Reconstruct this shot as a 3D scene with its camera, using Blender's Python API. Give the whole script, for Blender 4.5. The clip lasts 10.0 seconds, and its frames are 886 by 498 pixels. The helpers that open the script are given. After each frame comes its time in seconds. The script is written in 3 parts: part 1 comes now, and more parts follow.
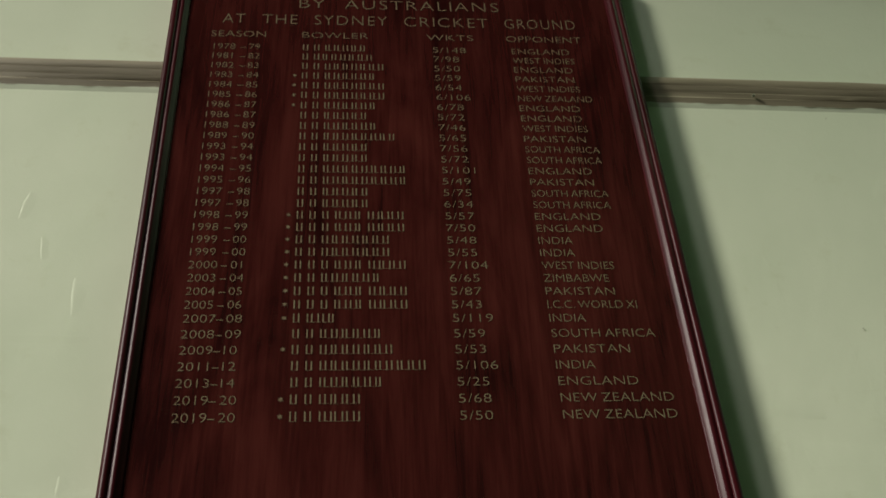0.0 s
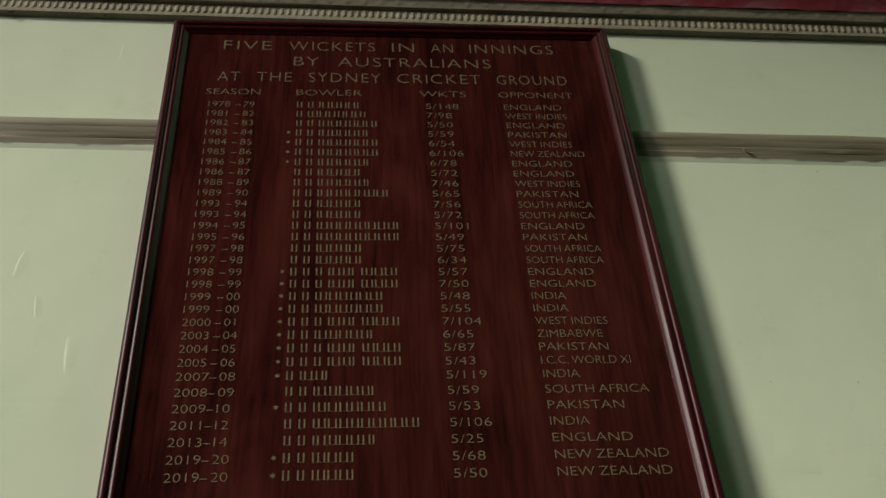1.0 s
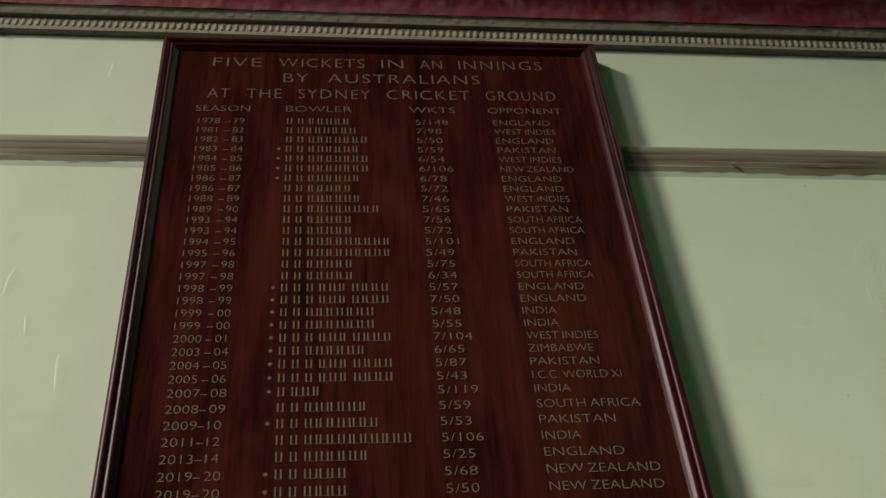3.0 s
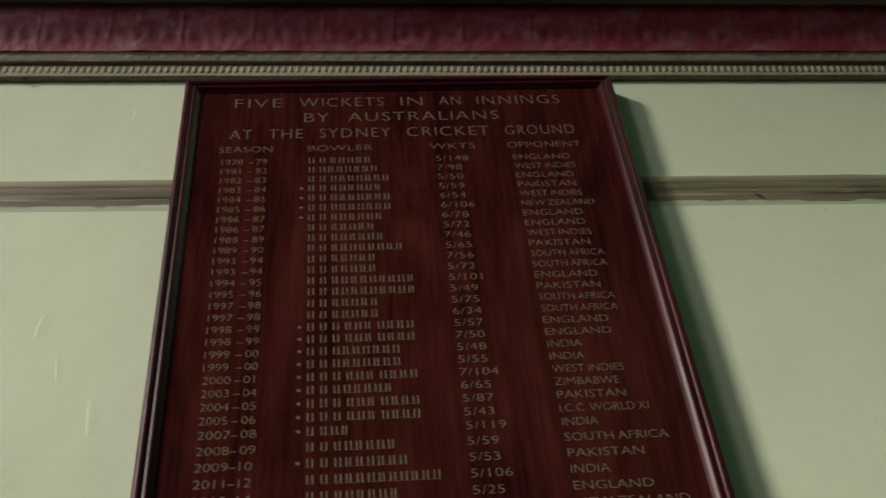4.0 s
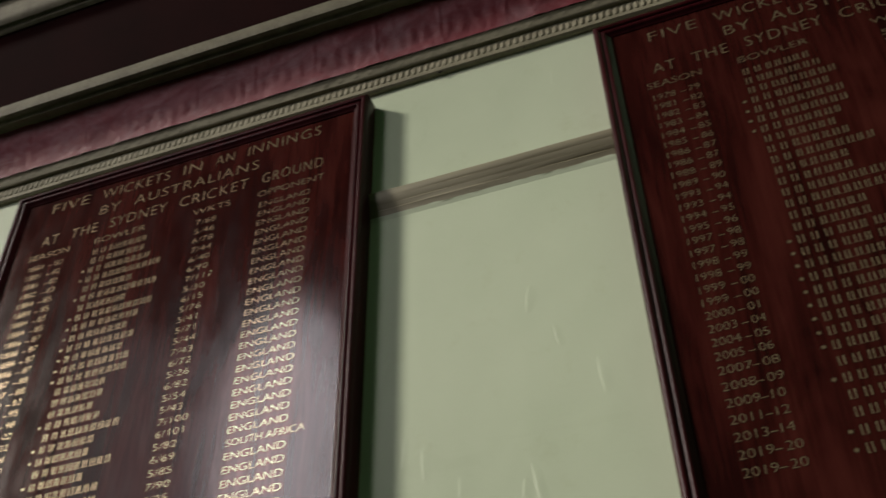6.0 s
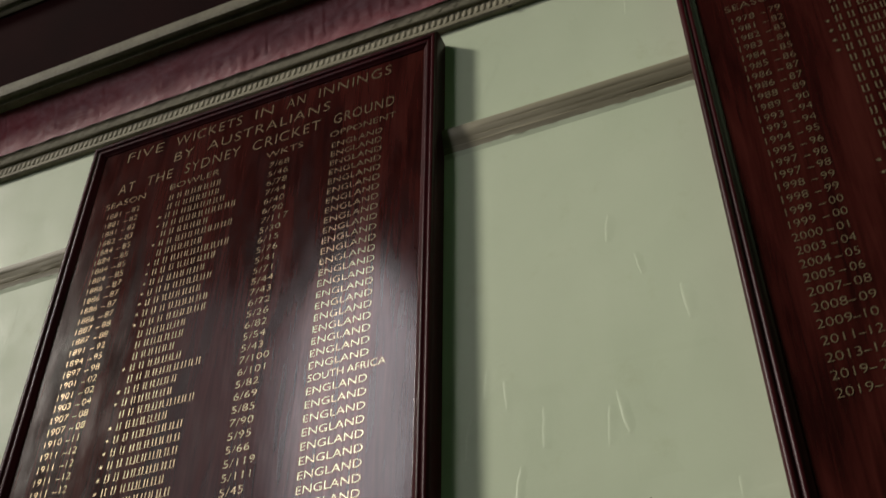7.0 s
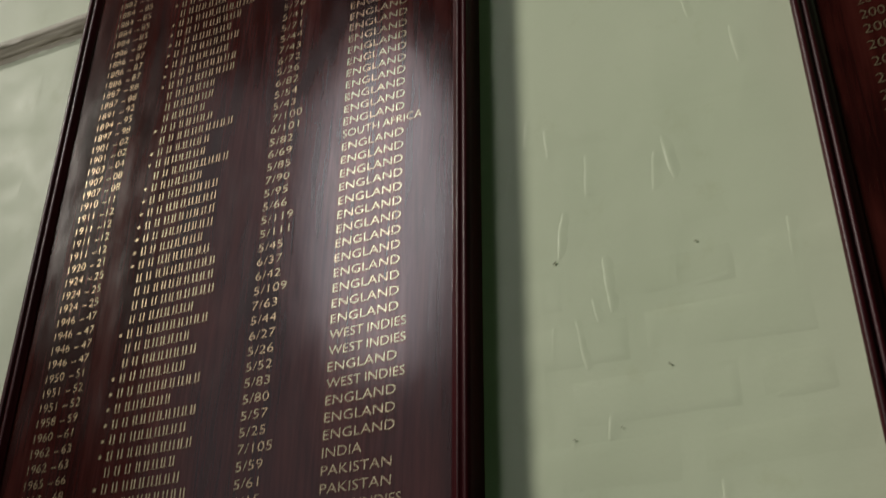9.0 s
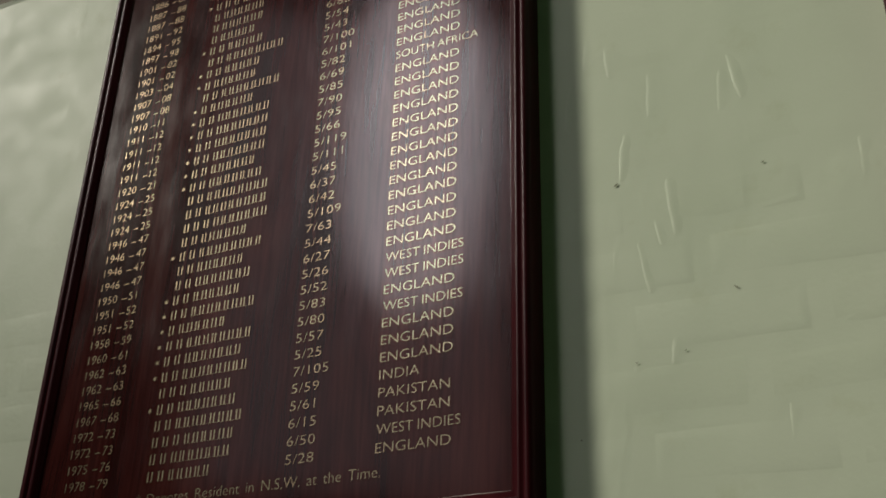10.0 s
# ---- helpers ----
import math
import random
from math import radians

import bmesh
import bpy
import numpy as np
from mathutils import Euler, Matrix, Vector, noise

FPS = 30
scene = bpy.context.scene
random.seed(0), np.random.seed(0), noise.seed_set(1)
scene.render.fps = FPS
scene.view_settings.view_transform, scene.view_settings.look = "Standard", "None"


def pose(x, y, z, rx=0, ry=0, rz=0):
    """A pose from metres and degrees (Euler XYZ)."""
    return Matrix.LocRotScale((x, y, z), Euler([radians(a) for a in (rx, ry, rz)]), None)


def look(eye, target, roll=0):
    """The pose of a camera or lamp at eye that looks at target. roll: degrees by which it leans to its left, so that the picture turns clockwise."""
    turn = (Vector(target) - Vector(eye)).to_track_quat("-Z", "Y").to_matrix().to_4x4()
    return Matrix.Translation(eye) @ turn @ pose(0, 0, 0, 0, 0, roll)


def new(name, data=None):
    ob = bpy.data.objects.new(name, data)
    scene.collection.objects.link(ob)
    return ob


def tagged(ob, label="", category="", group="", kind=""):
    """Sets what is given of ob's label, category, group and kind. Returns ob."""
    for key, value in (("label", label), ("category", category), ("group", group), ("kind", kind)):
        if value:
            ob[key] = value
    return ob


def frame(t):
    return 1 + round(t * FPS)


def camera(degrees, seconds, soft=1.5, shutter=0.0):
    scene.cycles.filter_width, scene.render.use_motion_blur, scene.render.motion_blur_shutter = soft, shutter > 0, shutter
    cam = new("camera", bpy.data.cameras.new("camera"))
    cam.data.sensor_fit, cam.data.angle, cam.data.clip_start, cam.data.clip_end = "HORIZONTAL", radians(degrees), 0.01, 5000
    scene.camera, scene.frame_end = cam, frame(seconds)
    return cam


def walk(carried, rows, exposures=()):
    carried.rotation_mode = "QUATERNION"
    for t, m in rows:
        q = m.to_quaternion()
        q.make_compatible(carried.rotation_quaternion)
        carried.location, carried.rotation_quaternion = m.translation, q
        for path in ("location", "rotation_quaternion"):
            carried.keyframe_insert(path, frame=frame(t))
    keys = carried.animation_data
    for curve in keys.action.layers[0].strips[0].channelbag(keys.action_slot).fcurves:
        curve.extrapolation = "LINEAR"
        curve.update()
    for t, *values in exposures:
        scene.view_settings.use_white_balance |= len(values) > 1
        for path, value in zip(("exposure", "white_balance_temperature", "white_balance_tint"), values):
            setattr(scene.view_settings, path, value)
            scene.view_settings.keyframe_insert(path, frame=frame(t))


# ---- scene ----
cam = camera(43.0, 10.0, soft=1.5, shutter=0.5)
PATH = [
    (0, (-0.098, -1.403, 1.638), (0.056, 0.130, 2.913), -2.62),
    (0.5, (-0.096, -1.418, 1.643), (0.056, 0.091, 2.948), -2.88),
    (1, (-0.090, -1.414, 1.644), (0.065, 0.062, 2.984), -3.16),
    (1.5, (-0.089, -1.413, 1.643), (0.072, 0.049, 2.997), -3.51),
    (2, (-0.088, -1.397, 1.635), (0.078, 0.052, 3.003), -3.85),
    (2.5, (-0.097, -1.410, 1.640), (0.080, 0.050, 2.996), -4.07),
    (2.7, (-0.095, -1.410, 1.639), (0.082, 0.048, 2.997), -4.06),
    (3.8, (-0.095, -1.440, 1.648), (0.068, -0.005, 3.032), -4.54),
    (4, (-0.102, -1.436, 1.643), (0.039, -0.011, 3.039), -4.66),
    (4.5, (-0.131, -1.438, 1.649), (-0.096, -0.012, 3.050), -4.56),
    (5, (-0.217, -1.380, 1.625), (-0.346, 0.004, 3.063), -4.02),
    (5.5, (-0.252, -1.379, 1.639), (-0.592, -0.004, 3.050), -1.86),
    (6, (-0.272, -1.401, 1.665), (-0.778, -0.022, 3.023), -0.34),
    (6.2, (-0.280, -1.393, 1.657), (-0.826, -0.026, 3.011), 0.29),
    (7.3, (-0.317, -1.364, 1.636), (-0.959, 0.039, 2.908), 0.87),
    (7.5, (-0.317, -1.363, 1.635), (-0.971, 0.062, 2.877), 0.61),
    (8, (-0.340, -1.337, 1.616), (-1.009, 0.137, 2.790), 0.55),
    (8.5, (-0.343, -1.318, 1.607), (-1.054, 0.196, 2.704), 0.75),
    (9, (-0.368, -1.315, 1.600), (-1.105, 0.242, 2.615), 0.98),
    (9.5, (-0.405, -1.319, 1.599), (-1.163, 0.269, 2.550), 1.38),
    (10, (-0.420, -1.303, 1.589), (-1.223, 0.281, 2.509), 2.05),
]
walk(cam, [(t, look(eye, target, roll)) for t, eye, target, roll in PATH],
     [(0, -1.02), (4.5, -1.02), (5.5, -1.20), (7.5, -1.44), (10, -1.52)])

# ---- light: a warm spot high up in the hall, a dim lamp before the boards, and two added fills ----
world = bpy.data.worlds.new("hall_gloom")
scene.world = world
world.use_nodes = True
world.node_tree.nodes["Background"].inputs[0].default_value = (0.36, 0.82, 0.42, 1)
world.node_tree.nodes["Background"].inputs[1].default_value = 0.044


def area_lamp(name, eye, target, size_x, size_y, watts, colour, shape="RECTANGLE"):
    data = bpy.data.lights.new(name, "AREA")
    data.shape, data.size, data.size_y = shape, size_x, size_y
    data.energy, data.color = watts, colour
    ob = new(name, data)
    ob.matrix_world = look(eye, target)
    return ob


side = bpy.data.lights.new("hall_spot", "SPOT")
side.energy, side.color, side.shadow_soft_size = 34000, (1.0, 0.935, 0.83), 1.3
side.spot_size, side.spot_blend = radians(17.0), 1.0
new("hall_spot", side).matrix_world = look((-12.0, -7.0, 10.9), (0.85, 0, 1.65))
# Unseen green fill, added to lift and tint the boards' shadows.
area_lamp("hall_shadow_fill", (6.5, -4.4, 12.2), (6.5, -4.399, 0), 4.0, 4.0, 320, (0.63, 1.0, 0.57))
# Unseen panel of light, added for the broad haze on the varnish.
area_lamp("board_haze_fill", (-3.75, -4.2, 4.8), (-1.2, 0, 2.6), 2.0, 3.0, 36, (0.97, 0.86, 0.90))
area_lamp("hall_lamp_front", (-3.0, -3.5, 5.05), (-0.9, 0, 2.6), 0.8, 1.9, 66, (1.0, 0.93, 0.97), "ELLIPSE")


# ---- materials ----
def shader(name):
    m = bpy.data.materials.new(name)
    m.use_nodes = True
    t = m.node_tree
    return m, t, t.nodes["Principled BSDF"]


def add(t, kind, **values):
    n = t.nodes.new(kind)
    for k, v in values.items():
        n.inputs[k.replace("_", " ")].default_value = v
    return n


def coords(t, scale=(1, 1, 1)):
    g = t.nodes.new("ShaderNodeNewGeometry")
    m = add(t, "ShaderNodeMapping")
    m.inputs["Scale"].default_value = scale
    t.links.new(g.outputs["Position"], m.inputs["Vector"])
    return m.outputs[0]


def noise_at(t, scale, detail=4, rough=0.55, stretch=(1, 1, 1), warp=0.0):
    n = add(t, "ShaderNodeTexNoise", Scale=scale, Detail=detail, Roughness=rough, Distortion=warp)
    t.links.new(coords(t, stretch), n.inputs["Vector"])
    return n.outputs["Fac"]


def ramp(t, value, stops):
    r = t.nodes.new("ShaderNodeValToRGB")
    e = r.color_ramp.elements
    e[0].position, e[0].color = stops[0][0], (*stops[0][1], 1)
    e[1].position, e[1].color = stops[-1][0], (*stops[-1][1], 1)
    for p, c in stops[1:-1]:
        e.new(p).color = (*c, 1)
    t.links.new(value, r.inputs[0])
    return r.outputs[0]


def math_node(t, op, a, b):
    n = t.nodes.new("ShaderNodeMath")
    n.operation = op
    for i, v in enumerate((a, b)):
        if isinstance(v, (int, float)):
            n.inputs[i].default_value = v
        else:
            t.links.new(v, n.inputs[i])
    return n.outputs[0]


def mixed(t, fac, a, b, kind="MIX"):
    n = t.nodes.new("ShaderNodeMix")
    n.data_type, n.blend_type = "RGBA", kind
    for i, v in ((0, fac), (6, a), (7, b)):
        if isinstance(v, (int, float)):
            n.inputs[i].default_value = v
        elif isinstance(v, tuple):
            n.inputs[i].default_value = (*v, 1)
        else:
            t.links.new(v, n.inputs[i])
    return n.outputs[2]


def relief(t, bsdf, height, strength, distance, first=None):
    b = add(t, "ShaderNodeBump", Strength=strength, Distance=distance)
    t.links.new(height, b.inputs["Height"])
    if first is not None:
        t.links.new(first, b.inputs["Normal"])
    t.links.new(b.outputs[0], bsdf.inputs["Normal"])
    return b.outputs[0]


def wall_paint():
    """Old thick gloss paint, pale green cream, over brick."""
    m, t, b = shader("wall_paint")
    col = ramp(t, noise_at(t, 2.2, 5), [(0.3, (0.508, 0.580, 0.424)), (0.7, (0.578, 0.640, 0.484))])
    stain = ramp(t, noise_at(t, 9, 6, 0.7), [(0.28, (0.88, 0.87, 0.80)), (0.42, (1, 1, 1))])
    col = mixed(t, 0.6, col, stain, "MULTIPLY")
    info = t.nodes.new("ShaderNodeObjectInfo")
    tint = ramp(t, info.outputs["Random"], [(0.0, (0.96, 0.96, 0.95)), (1.0, (1.0, 1.0, 1.0))])
    col = mixed(t, 1.0, col, tint, "MULTIPLY")
    t.links.new(col, b.inputs["Base Color"])
    rough = ramp(t, noise_at(t, 14, 3), [(0.3, (0.42, 0.42, 0.42)), (0.7, (0.56, 0.56, 0.56))])
    t.links.new(rough, b.inputs["Roughness"])
    b.inputs["Specular IOR Level"].default_value = 0.14
    first = relief(t, b, noise_at(t, 9, 3, 0.5, (1, 1, 0.7)), 0.16, 0.012)
    smear = ramp(t, noise_at(t, 10, 4, 0.6, (1, 1, 0.42), 0.3), [(0.63, (0, 0, 0)), (0.70, (1, 1, 1))])
    second = relief(t, b, smear, 0.16, 0.002, first)
    relief(t, b, noise_at(t, 120, 4, 0.6), 0.12, 0.002, second)
    return m


def cream_paint(name, a, c, rough=0.65):
    m, t, b = shader(name)
    col = ramp(t, noise_at(t, 18, 6, 0.7), [(0.3, a), (0.68, c)])
    dirt = ramp(t, noise_at(t, 90, 4, 0.7), [(0.3, (0.62, 0.58, 0.5)), (0.5, (1, 1, 1))])
    t.links.new(mixed(t, 0.5, col, dirt, "MULTIPLY"), b.inputs["Base Color"])
    b.inputs["Roughness"].default_value = rough
    b.inputs["Specular IOR Level"].default_value = 0.15
    relief(t, b, noise_at(t, 160, 4, 0.6), 0.3, 0.002)
    return m


def rail_paint():
    """Taupe paint in long streaks along the rail."""
    m, t, b = shader("rail_paint")
    col = ramp(t, noise_at(t, 30, 5, 0.65, (0.06, 1, 1)), [(0.3, (0.205, 0.186, 0.120)), (0.7, (0.30, 0.272, 0.180))])
    t.links.new(col, b.inputs["Base Color"])
    b.inputs["Roughness"].default_value = 0.55
    relief(t, b, noise_at(t, 60, 4, 0.6, (0.15, 1, 1)), 0.35, 0.003)
    return m


def frieze_paint():
    """Maroon gloss paint over an embossed frieze, chalky in places."""
    m, t, b = shader("frieze_paint")
    col = ramp(t, noise_at(t, 7, 6, 0.65, (1, 1, 1.6), 0.4), [(0.3, (0.17, 0.022, 0.030)), (0.55, (0.23, 0.036, 0.048)), (0.75, (0.27, 0.066, 0.080))])
    bloom = ramp(t, noise_at(t, 13, 6, 0.7, (0.8, 1, 1.3), 0.6), [(0.46, (0, 0, 0)), (0.70, (1, 1, 1))])
    t.links.new(mixed(t, math_node(t, "MULTIPLY", bloom, 0.45), col, (0.34, 0.20, 0.22)), b.inputs["Base Color"])
    b.inputs["Roughness"].default_value = 0.55
    b.inputs["Specular IOR Level"].default_value = 0.3
    relief(t, b, noise_at(t, 70, 4, 0.6, (1, 1, 0.7), 0.8), 0.3, 0.004)
    return m


def shaded_maroon():
    m, t, b = shader("shaded_maroon")
    # Nearly black maroon: the cove's shade is put into the base colour.
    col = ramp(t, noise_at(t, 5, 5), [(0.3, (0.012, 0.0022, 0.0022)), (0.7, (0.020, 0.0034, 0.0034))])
    t.links.new(col, b.inputs["Base Color"])
    b.inputs["Roughness"].default_value = 0.85
    b.inputs["Specular IOR Level"].default_value = 0.04
    relief(t, b, noise_at(t, 60, 4), 0.2, 0.002)
    return m


def varnished_wood(name, dark, mid, light, rough, gloss, along=(1, 1, 0.05)):
    """Varnished mahogany with its grain along the board."""
    m, t, b = shader(name)
    fine = noise_at(t, 95, 6, 0.65, along, 0.5)
    figure = noise_at(t, 9, 4, 0.5, (1, 1, 0.22), 1.6)
    col = ramp(t, math_node(t, "ADD", math_node(t, "MULTIPLY", fine, 0.45), math_node(t, "MULTIPLY", figure, 0.55)), [(0.36, dark), (0.5, mid), (0.66, light)])
    t.links.new(col, b.inputs["Base Color"])
    r = ramp(t, noise_at(t, 30, 5, 0.6, (1, 1, 0.3)), [(0.3, (rough - 0.03,) * 3), (0.7, (rough + 0.04,) * 3)])
    t.links.new(r, b.inputs["Roughness"])
    b.inputs["Specular IOR Level"].default_value = gloss
    first = relief(t, b, fine, 0.06, 0.001)
    relief(t, b, noise_at(t, 7, 2, 0.5), 0.03, 0.01, first)
    return m


def gold_leaf():
    m, t, b = shader("gold_leaf")
    col = ramp(t, noise_at(t, 160, 5, 0.7), [(0.3, (0.30, 0.225, 0.132)), (0.65, (0.51, 0.41, 0.262))])
    t.links.new(col, b.inputs["Base Color"])
    b.inputs["Metallic"].default_value = 0.68
    r = ramp(t, noise_at(t, 220, 4), [(0.3, (0.17,) * 3), (0.7, (0.24,) * 3)])
    t.links.new(r, b.inputs["Roughness"])
    return m


def plain_floor():
    m, t, b = shader("carpet")
    col = ramp(t, noise_at(t, 240, 4, 0.8), [(0.3, (0.03, 0.05, 0.03)), (0.7, (0.07, 0.10, 0.06))])
    t.links.new(col, b.inputs["Base Color"])
    b.inputs["Roughness"].default_value = 0.95
    relief(t, b, noise_at(t, 400, 2), 0.5, 0.004)
    return m


PAINT = wall_paint()
CREAM = cream_paint("cornice_paint", (0.21, 0.195, 0.135), (0.29, 0.27, 0.19))
RAIL = rail_paint()
MAROON = frieze_paint()
# The cornice's cream again, darkened to stand for shade on the upper mouldings.
SHADED_CREAM = cream_paint("shaded_cornice_paint", (0.13, 0.118, 0.082), (0.20, 0.184, 0.13))
SOFFIT = shaded_maroon()
PANEL = varnished_wood("panel_wood", (0.014, 0.0028, 0.0026), (0.036, 0.0070, 0.0058), (0.060, 0.0135, 0.0105), 0.125, 0.34)
FRAME = varnished_wood("frame_wood", (0.018, 0.0022, 0.0032), (0.034, 0.004, 0.006), (0.050, 0.007, 0.009), 0.33, 0.08)
GOLD = gold_leaf()
CARPET = plain_floor()
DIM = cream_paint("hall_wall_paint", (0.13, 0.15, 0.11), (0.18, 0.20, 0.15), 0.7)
SCAB = cream_paint("old_dark_paint", (0.02, 0.017, 0.013), (0.05, 0.042, 0.03), 0.9)
DUST = cream_paint("grey_dust", (0.30, 0.26, 0.24), (0.50, 0.45, 0.42), 0.95)
CHIP = cream_paint("bare_patch", (0.20, 0.22, 0.15), (0.32, 0.34, 0.24), 0.8)


# ---- building helpers ----
def mesh_object(name, bm, material, parent=None, label=""):
    bmesh.ops.recalc_face_normals(bm, faces=bm.faces[:])
    data = bpy.data.meshes.new(name)
    bm.to_mesh(data)
    bm.free()
    data.materials.append(material)
    ob = new(name, data)
    if parent is not None:
        ob.parent = parent
    return tagged(ob, label=label)


def part(name, bm, material, parent, label=""):
    return mesh_object(name, bm, material, parent, label)


def box(bm, x0, x1, y0, y1, z0, z1):
    v = [bm.verts.new((x, y, z)) for x in (x0, x1) for y in (y0, y1) for z in (z0, z1)]
    for f in ((0, 1, 3, 2), (4, 6, 7, 5), (0, 4, 5, 1), (2, 3, 7, 6), (0, 2, 6, 4), (1, 5, 7, 3)):
        bm.faces.new([v[i] for i in f])
    return v


def extruded(profile, x0, x1, steps=1, wobble=0.0):
    """A closed (y, z) profile drawn out along x; wobble: unevenness in metres."""
    bm = bmesh.new()
    rings = []
    for i in range(steps + 1):
        x = x0 + (x1 - x0) * i / steps
        ring = []
        for j, (y, z) in enumerate(profile):
            d = noise.noise((x * 6, j * 3.1, 1.7)) * wobble
            ring.append(bm.verts.new((x, y + d, z + noise.noise((x * 9, j * 1.3, 8.2)) * wobble)))
        rings.append(ring)
    n = len(profile)
    for a, b in zip(rings, rings[1:]):
        for j in range(n):
            bm.faces.new((a[j], a[(j + 1) % n], b[(j + 1) % n], b[j]))
    bm.faces.new(rings[0])
    bm.faces.new(rings[-1][::-1])
    return bm


def smooth(ob, degrees=40):
    for p in ob.data.polygons:
        p.use_smooth = True
    ob.data.set_sharp_from_angle(angle=radians(degrees))
    return ob


def structure(name, bm, material, label, category):
    return tagged(mesh_object(name, bm, material), label=label, category=category, kind="structure")


X0, X1, Y0, TOP = -14.0, 9.5, -8.6, 12.4

# ---- the room ----
bm = bmesh.new()
box(bm, X0, X1, 0.0, 0.24, 0, 4.2)
wall_north = structure("wall_north", bm, PAINT, "old brick wall under thick pale green cream paint", "wall")
bm = bmesh.new()
box(bm, X0, X1, 0.0, 0.24, 4.2, TOP)
structure("wall_north_upper", bm, PAINT, "plain cream painted wall above the cornice", "wall")
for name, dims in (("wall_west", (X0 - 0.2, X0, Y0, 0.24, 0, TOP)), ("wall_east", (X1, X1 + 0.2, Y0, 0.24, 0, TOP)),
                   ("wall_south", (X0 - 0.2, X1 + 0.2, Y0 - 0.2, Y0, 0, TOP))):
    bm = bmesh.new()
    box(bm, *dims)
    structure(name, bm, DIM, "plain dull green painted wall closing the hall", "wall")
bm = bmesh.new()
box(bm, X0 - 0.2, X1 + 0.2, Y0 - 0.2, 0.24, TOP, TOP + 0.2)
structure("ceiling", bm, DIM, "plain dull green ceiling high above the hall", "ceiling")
bm = bmesh.new()
box(bm, X0 - 0.2, X1 + 0.2, Y0 - 0.2, 0.24, -0.2, 0)
structure("floor", bm, CARPET, "dark green carpeted floor of the hall", "floor")

# the taupe rail behind the boards: four shallow reeds with a rough painted edge
RAIL_Z = 0.006
reeds = [(0.0, 3.158), (-0.0012, 3.159)]
for y, z in ((-0.0030, 3.166), (-0.0062, 3.176), (-0.0050, 3.179), (-0.0058, 3.181), (-0.0090, 3.191), (-0.0078, 3.193), (-0.0088, 3.195), (-0.0125, 3.209), (-0.0110, 3.211), (-0.0122, 3.213), (-0.0150, 3.226), (-0.0145, 3.232)):
    reeds.append((y, z))
reeds += [(-0.008, 3.2365), (0.0, 3.238)]
picture_rail = structure("picture_rail", extruded([(y, 3.1645 + (z - 3.158) * 0.80) for y, z in reeds], -2.6, 2.0, 160, 0.0012), RAIL, "reeded taupe rail along the green wall", "trim")
smooth(picture_rail, 35)

# cornice, from the wall's top up: fillet, bead row, leaf band, maroon frieze, cream moulding, soffit, outer moulding
cornice_fillet = structure("cornice_fillet", extruded([(0, 3.542), (-0.008, 3.542), (-0.013, 3.546), (-0.013, 3.554), (-0.010, 3.558), (-0.010, 3.591), (0, 3.591)], -3.2, 2.4, 60, 0.001),
                           CREAM, "narrow cream moulding at the top of the wall", "cornice")
band = [(0, 3.587), (-0.016, 3.587), (-0.019, 3.589), (-0.0200, 3.592), (-0.0230, 3.600), (-0.0260, 3.6065), (-0.0275, 3.6075), (-0.0275, 3.612), (0, 3.612)]
leaf_band = structure("cornice_leaf_band", extruded(band, -3.2, 2.4, 60, 0.0008), CREAM, "cream plaster cornice band with pressed leaves", "cornice")
smooth(leaf_band, 35)


def bead_mesh():
    """One upright rounded peg of the cornice's bead row."""
    bm = bmesh.new()
    ring = [(-0.0052, 0.0), (-0.0038, -0.0014), (0.0, -0.0022), (0.0038, -0.0014), (0.0052, 0.0)]
    rows = []
    for z, s in ((0.0, 0.55), (0.004, 1.0), (0.017, 0.92), (0.0225, 0.6)):
        rows.append([bm.verts.new((x * s, y * s, z)) for x, y in ring])
    for a, b in zip(rows, rows[1:]):
        for j in range(4):
            bm.faces.new((a[j], a[j + 1], b[j + 1], b[j]))
    bm.faces.new(rows[0])
    bm.faces.new(rows[-1][::-1])
    data = bpy.data.meshes.new("bead")
    bmesh.ops.recalc_face_normals(bm, faces=bm.faces[:])
    bm.to_mesh(data)
    bm.free()
    data.materials.append(CREAM)
    for p in data.polygons:
        p.use_smooth = True
    return data


def leaf_mesh():
    """One small pressed leaf: a pointed boss with a raised middle."""
    bm = bmesh.new()
    outline = [(-0.0085, 0.0), (-0.005, 0.0045), (0.0, 0.0065), (0.005, 0.0045), (0.0085, 0.0), (0.005, -0.0045), (0.0, -0.0065), (-0.005, -0.0045)]
    low = [bm.verts.new((x, 0.0, z)) for x, z in outline]
    mid = [bm.verts.new((x * 0.55, -0.0004, z * 0.55)) for x, z in outline]
    tip = bm.verts.new((0, -0.0003, 0))
    for j in range(8):
        k = (j + 1) % 8
        bm.faces.new((low[j], low[k], mid[k], mid[j]))
        bm.faces.new((mid[j], mid[k], tip))
    data = bpy.data.meshes.new("leaf")
    bmesh.ops.recalc_face_normals(bm, faces=bm.faces[:])
    bm.to_mesh(data)
    bm.free()
    data.materials.append(CREAM)
    return data


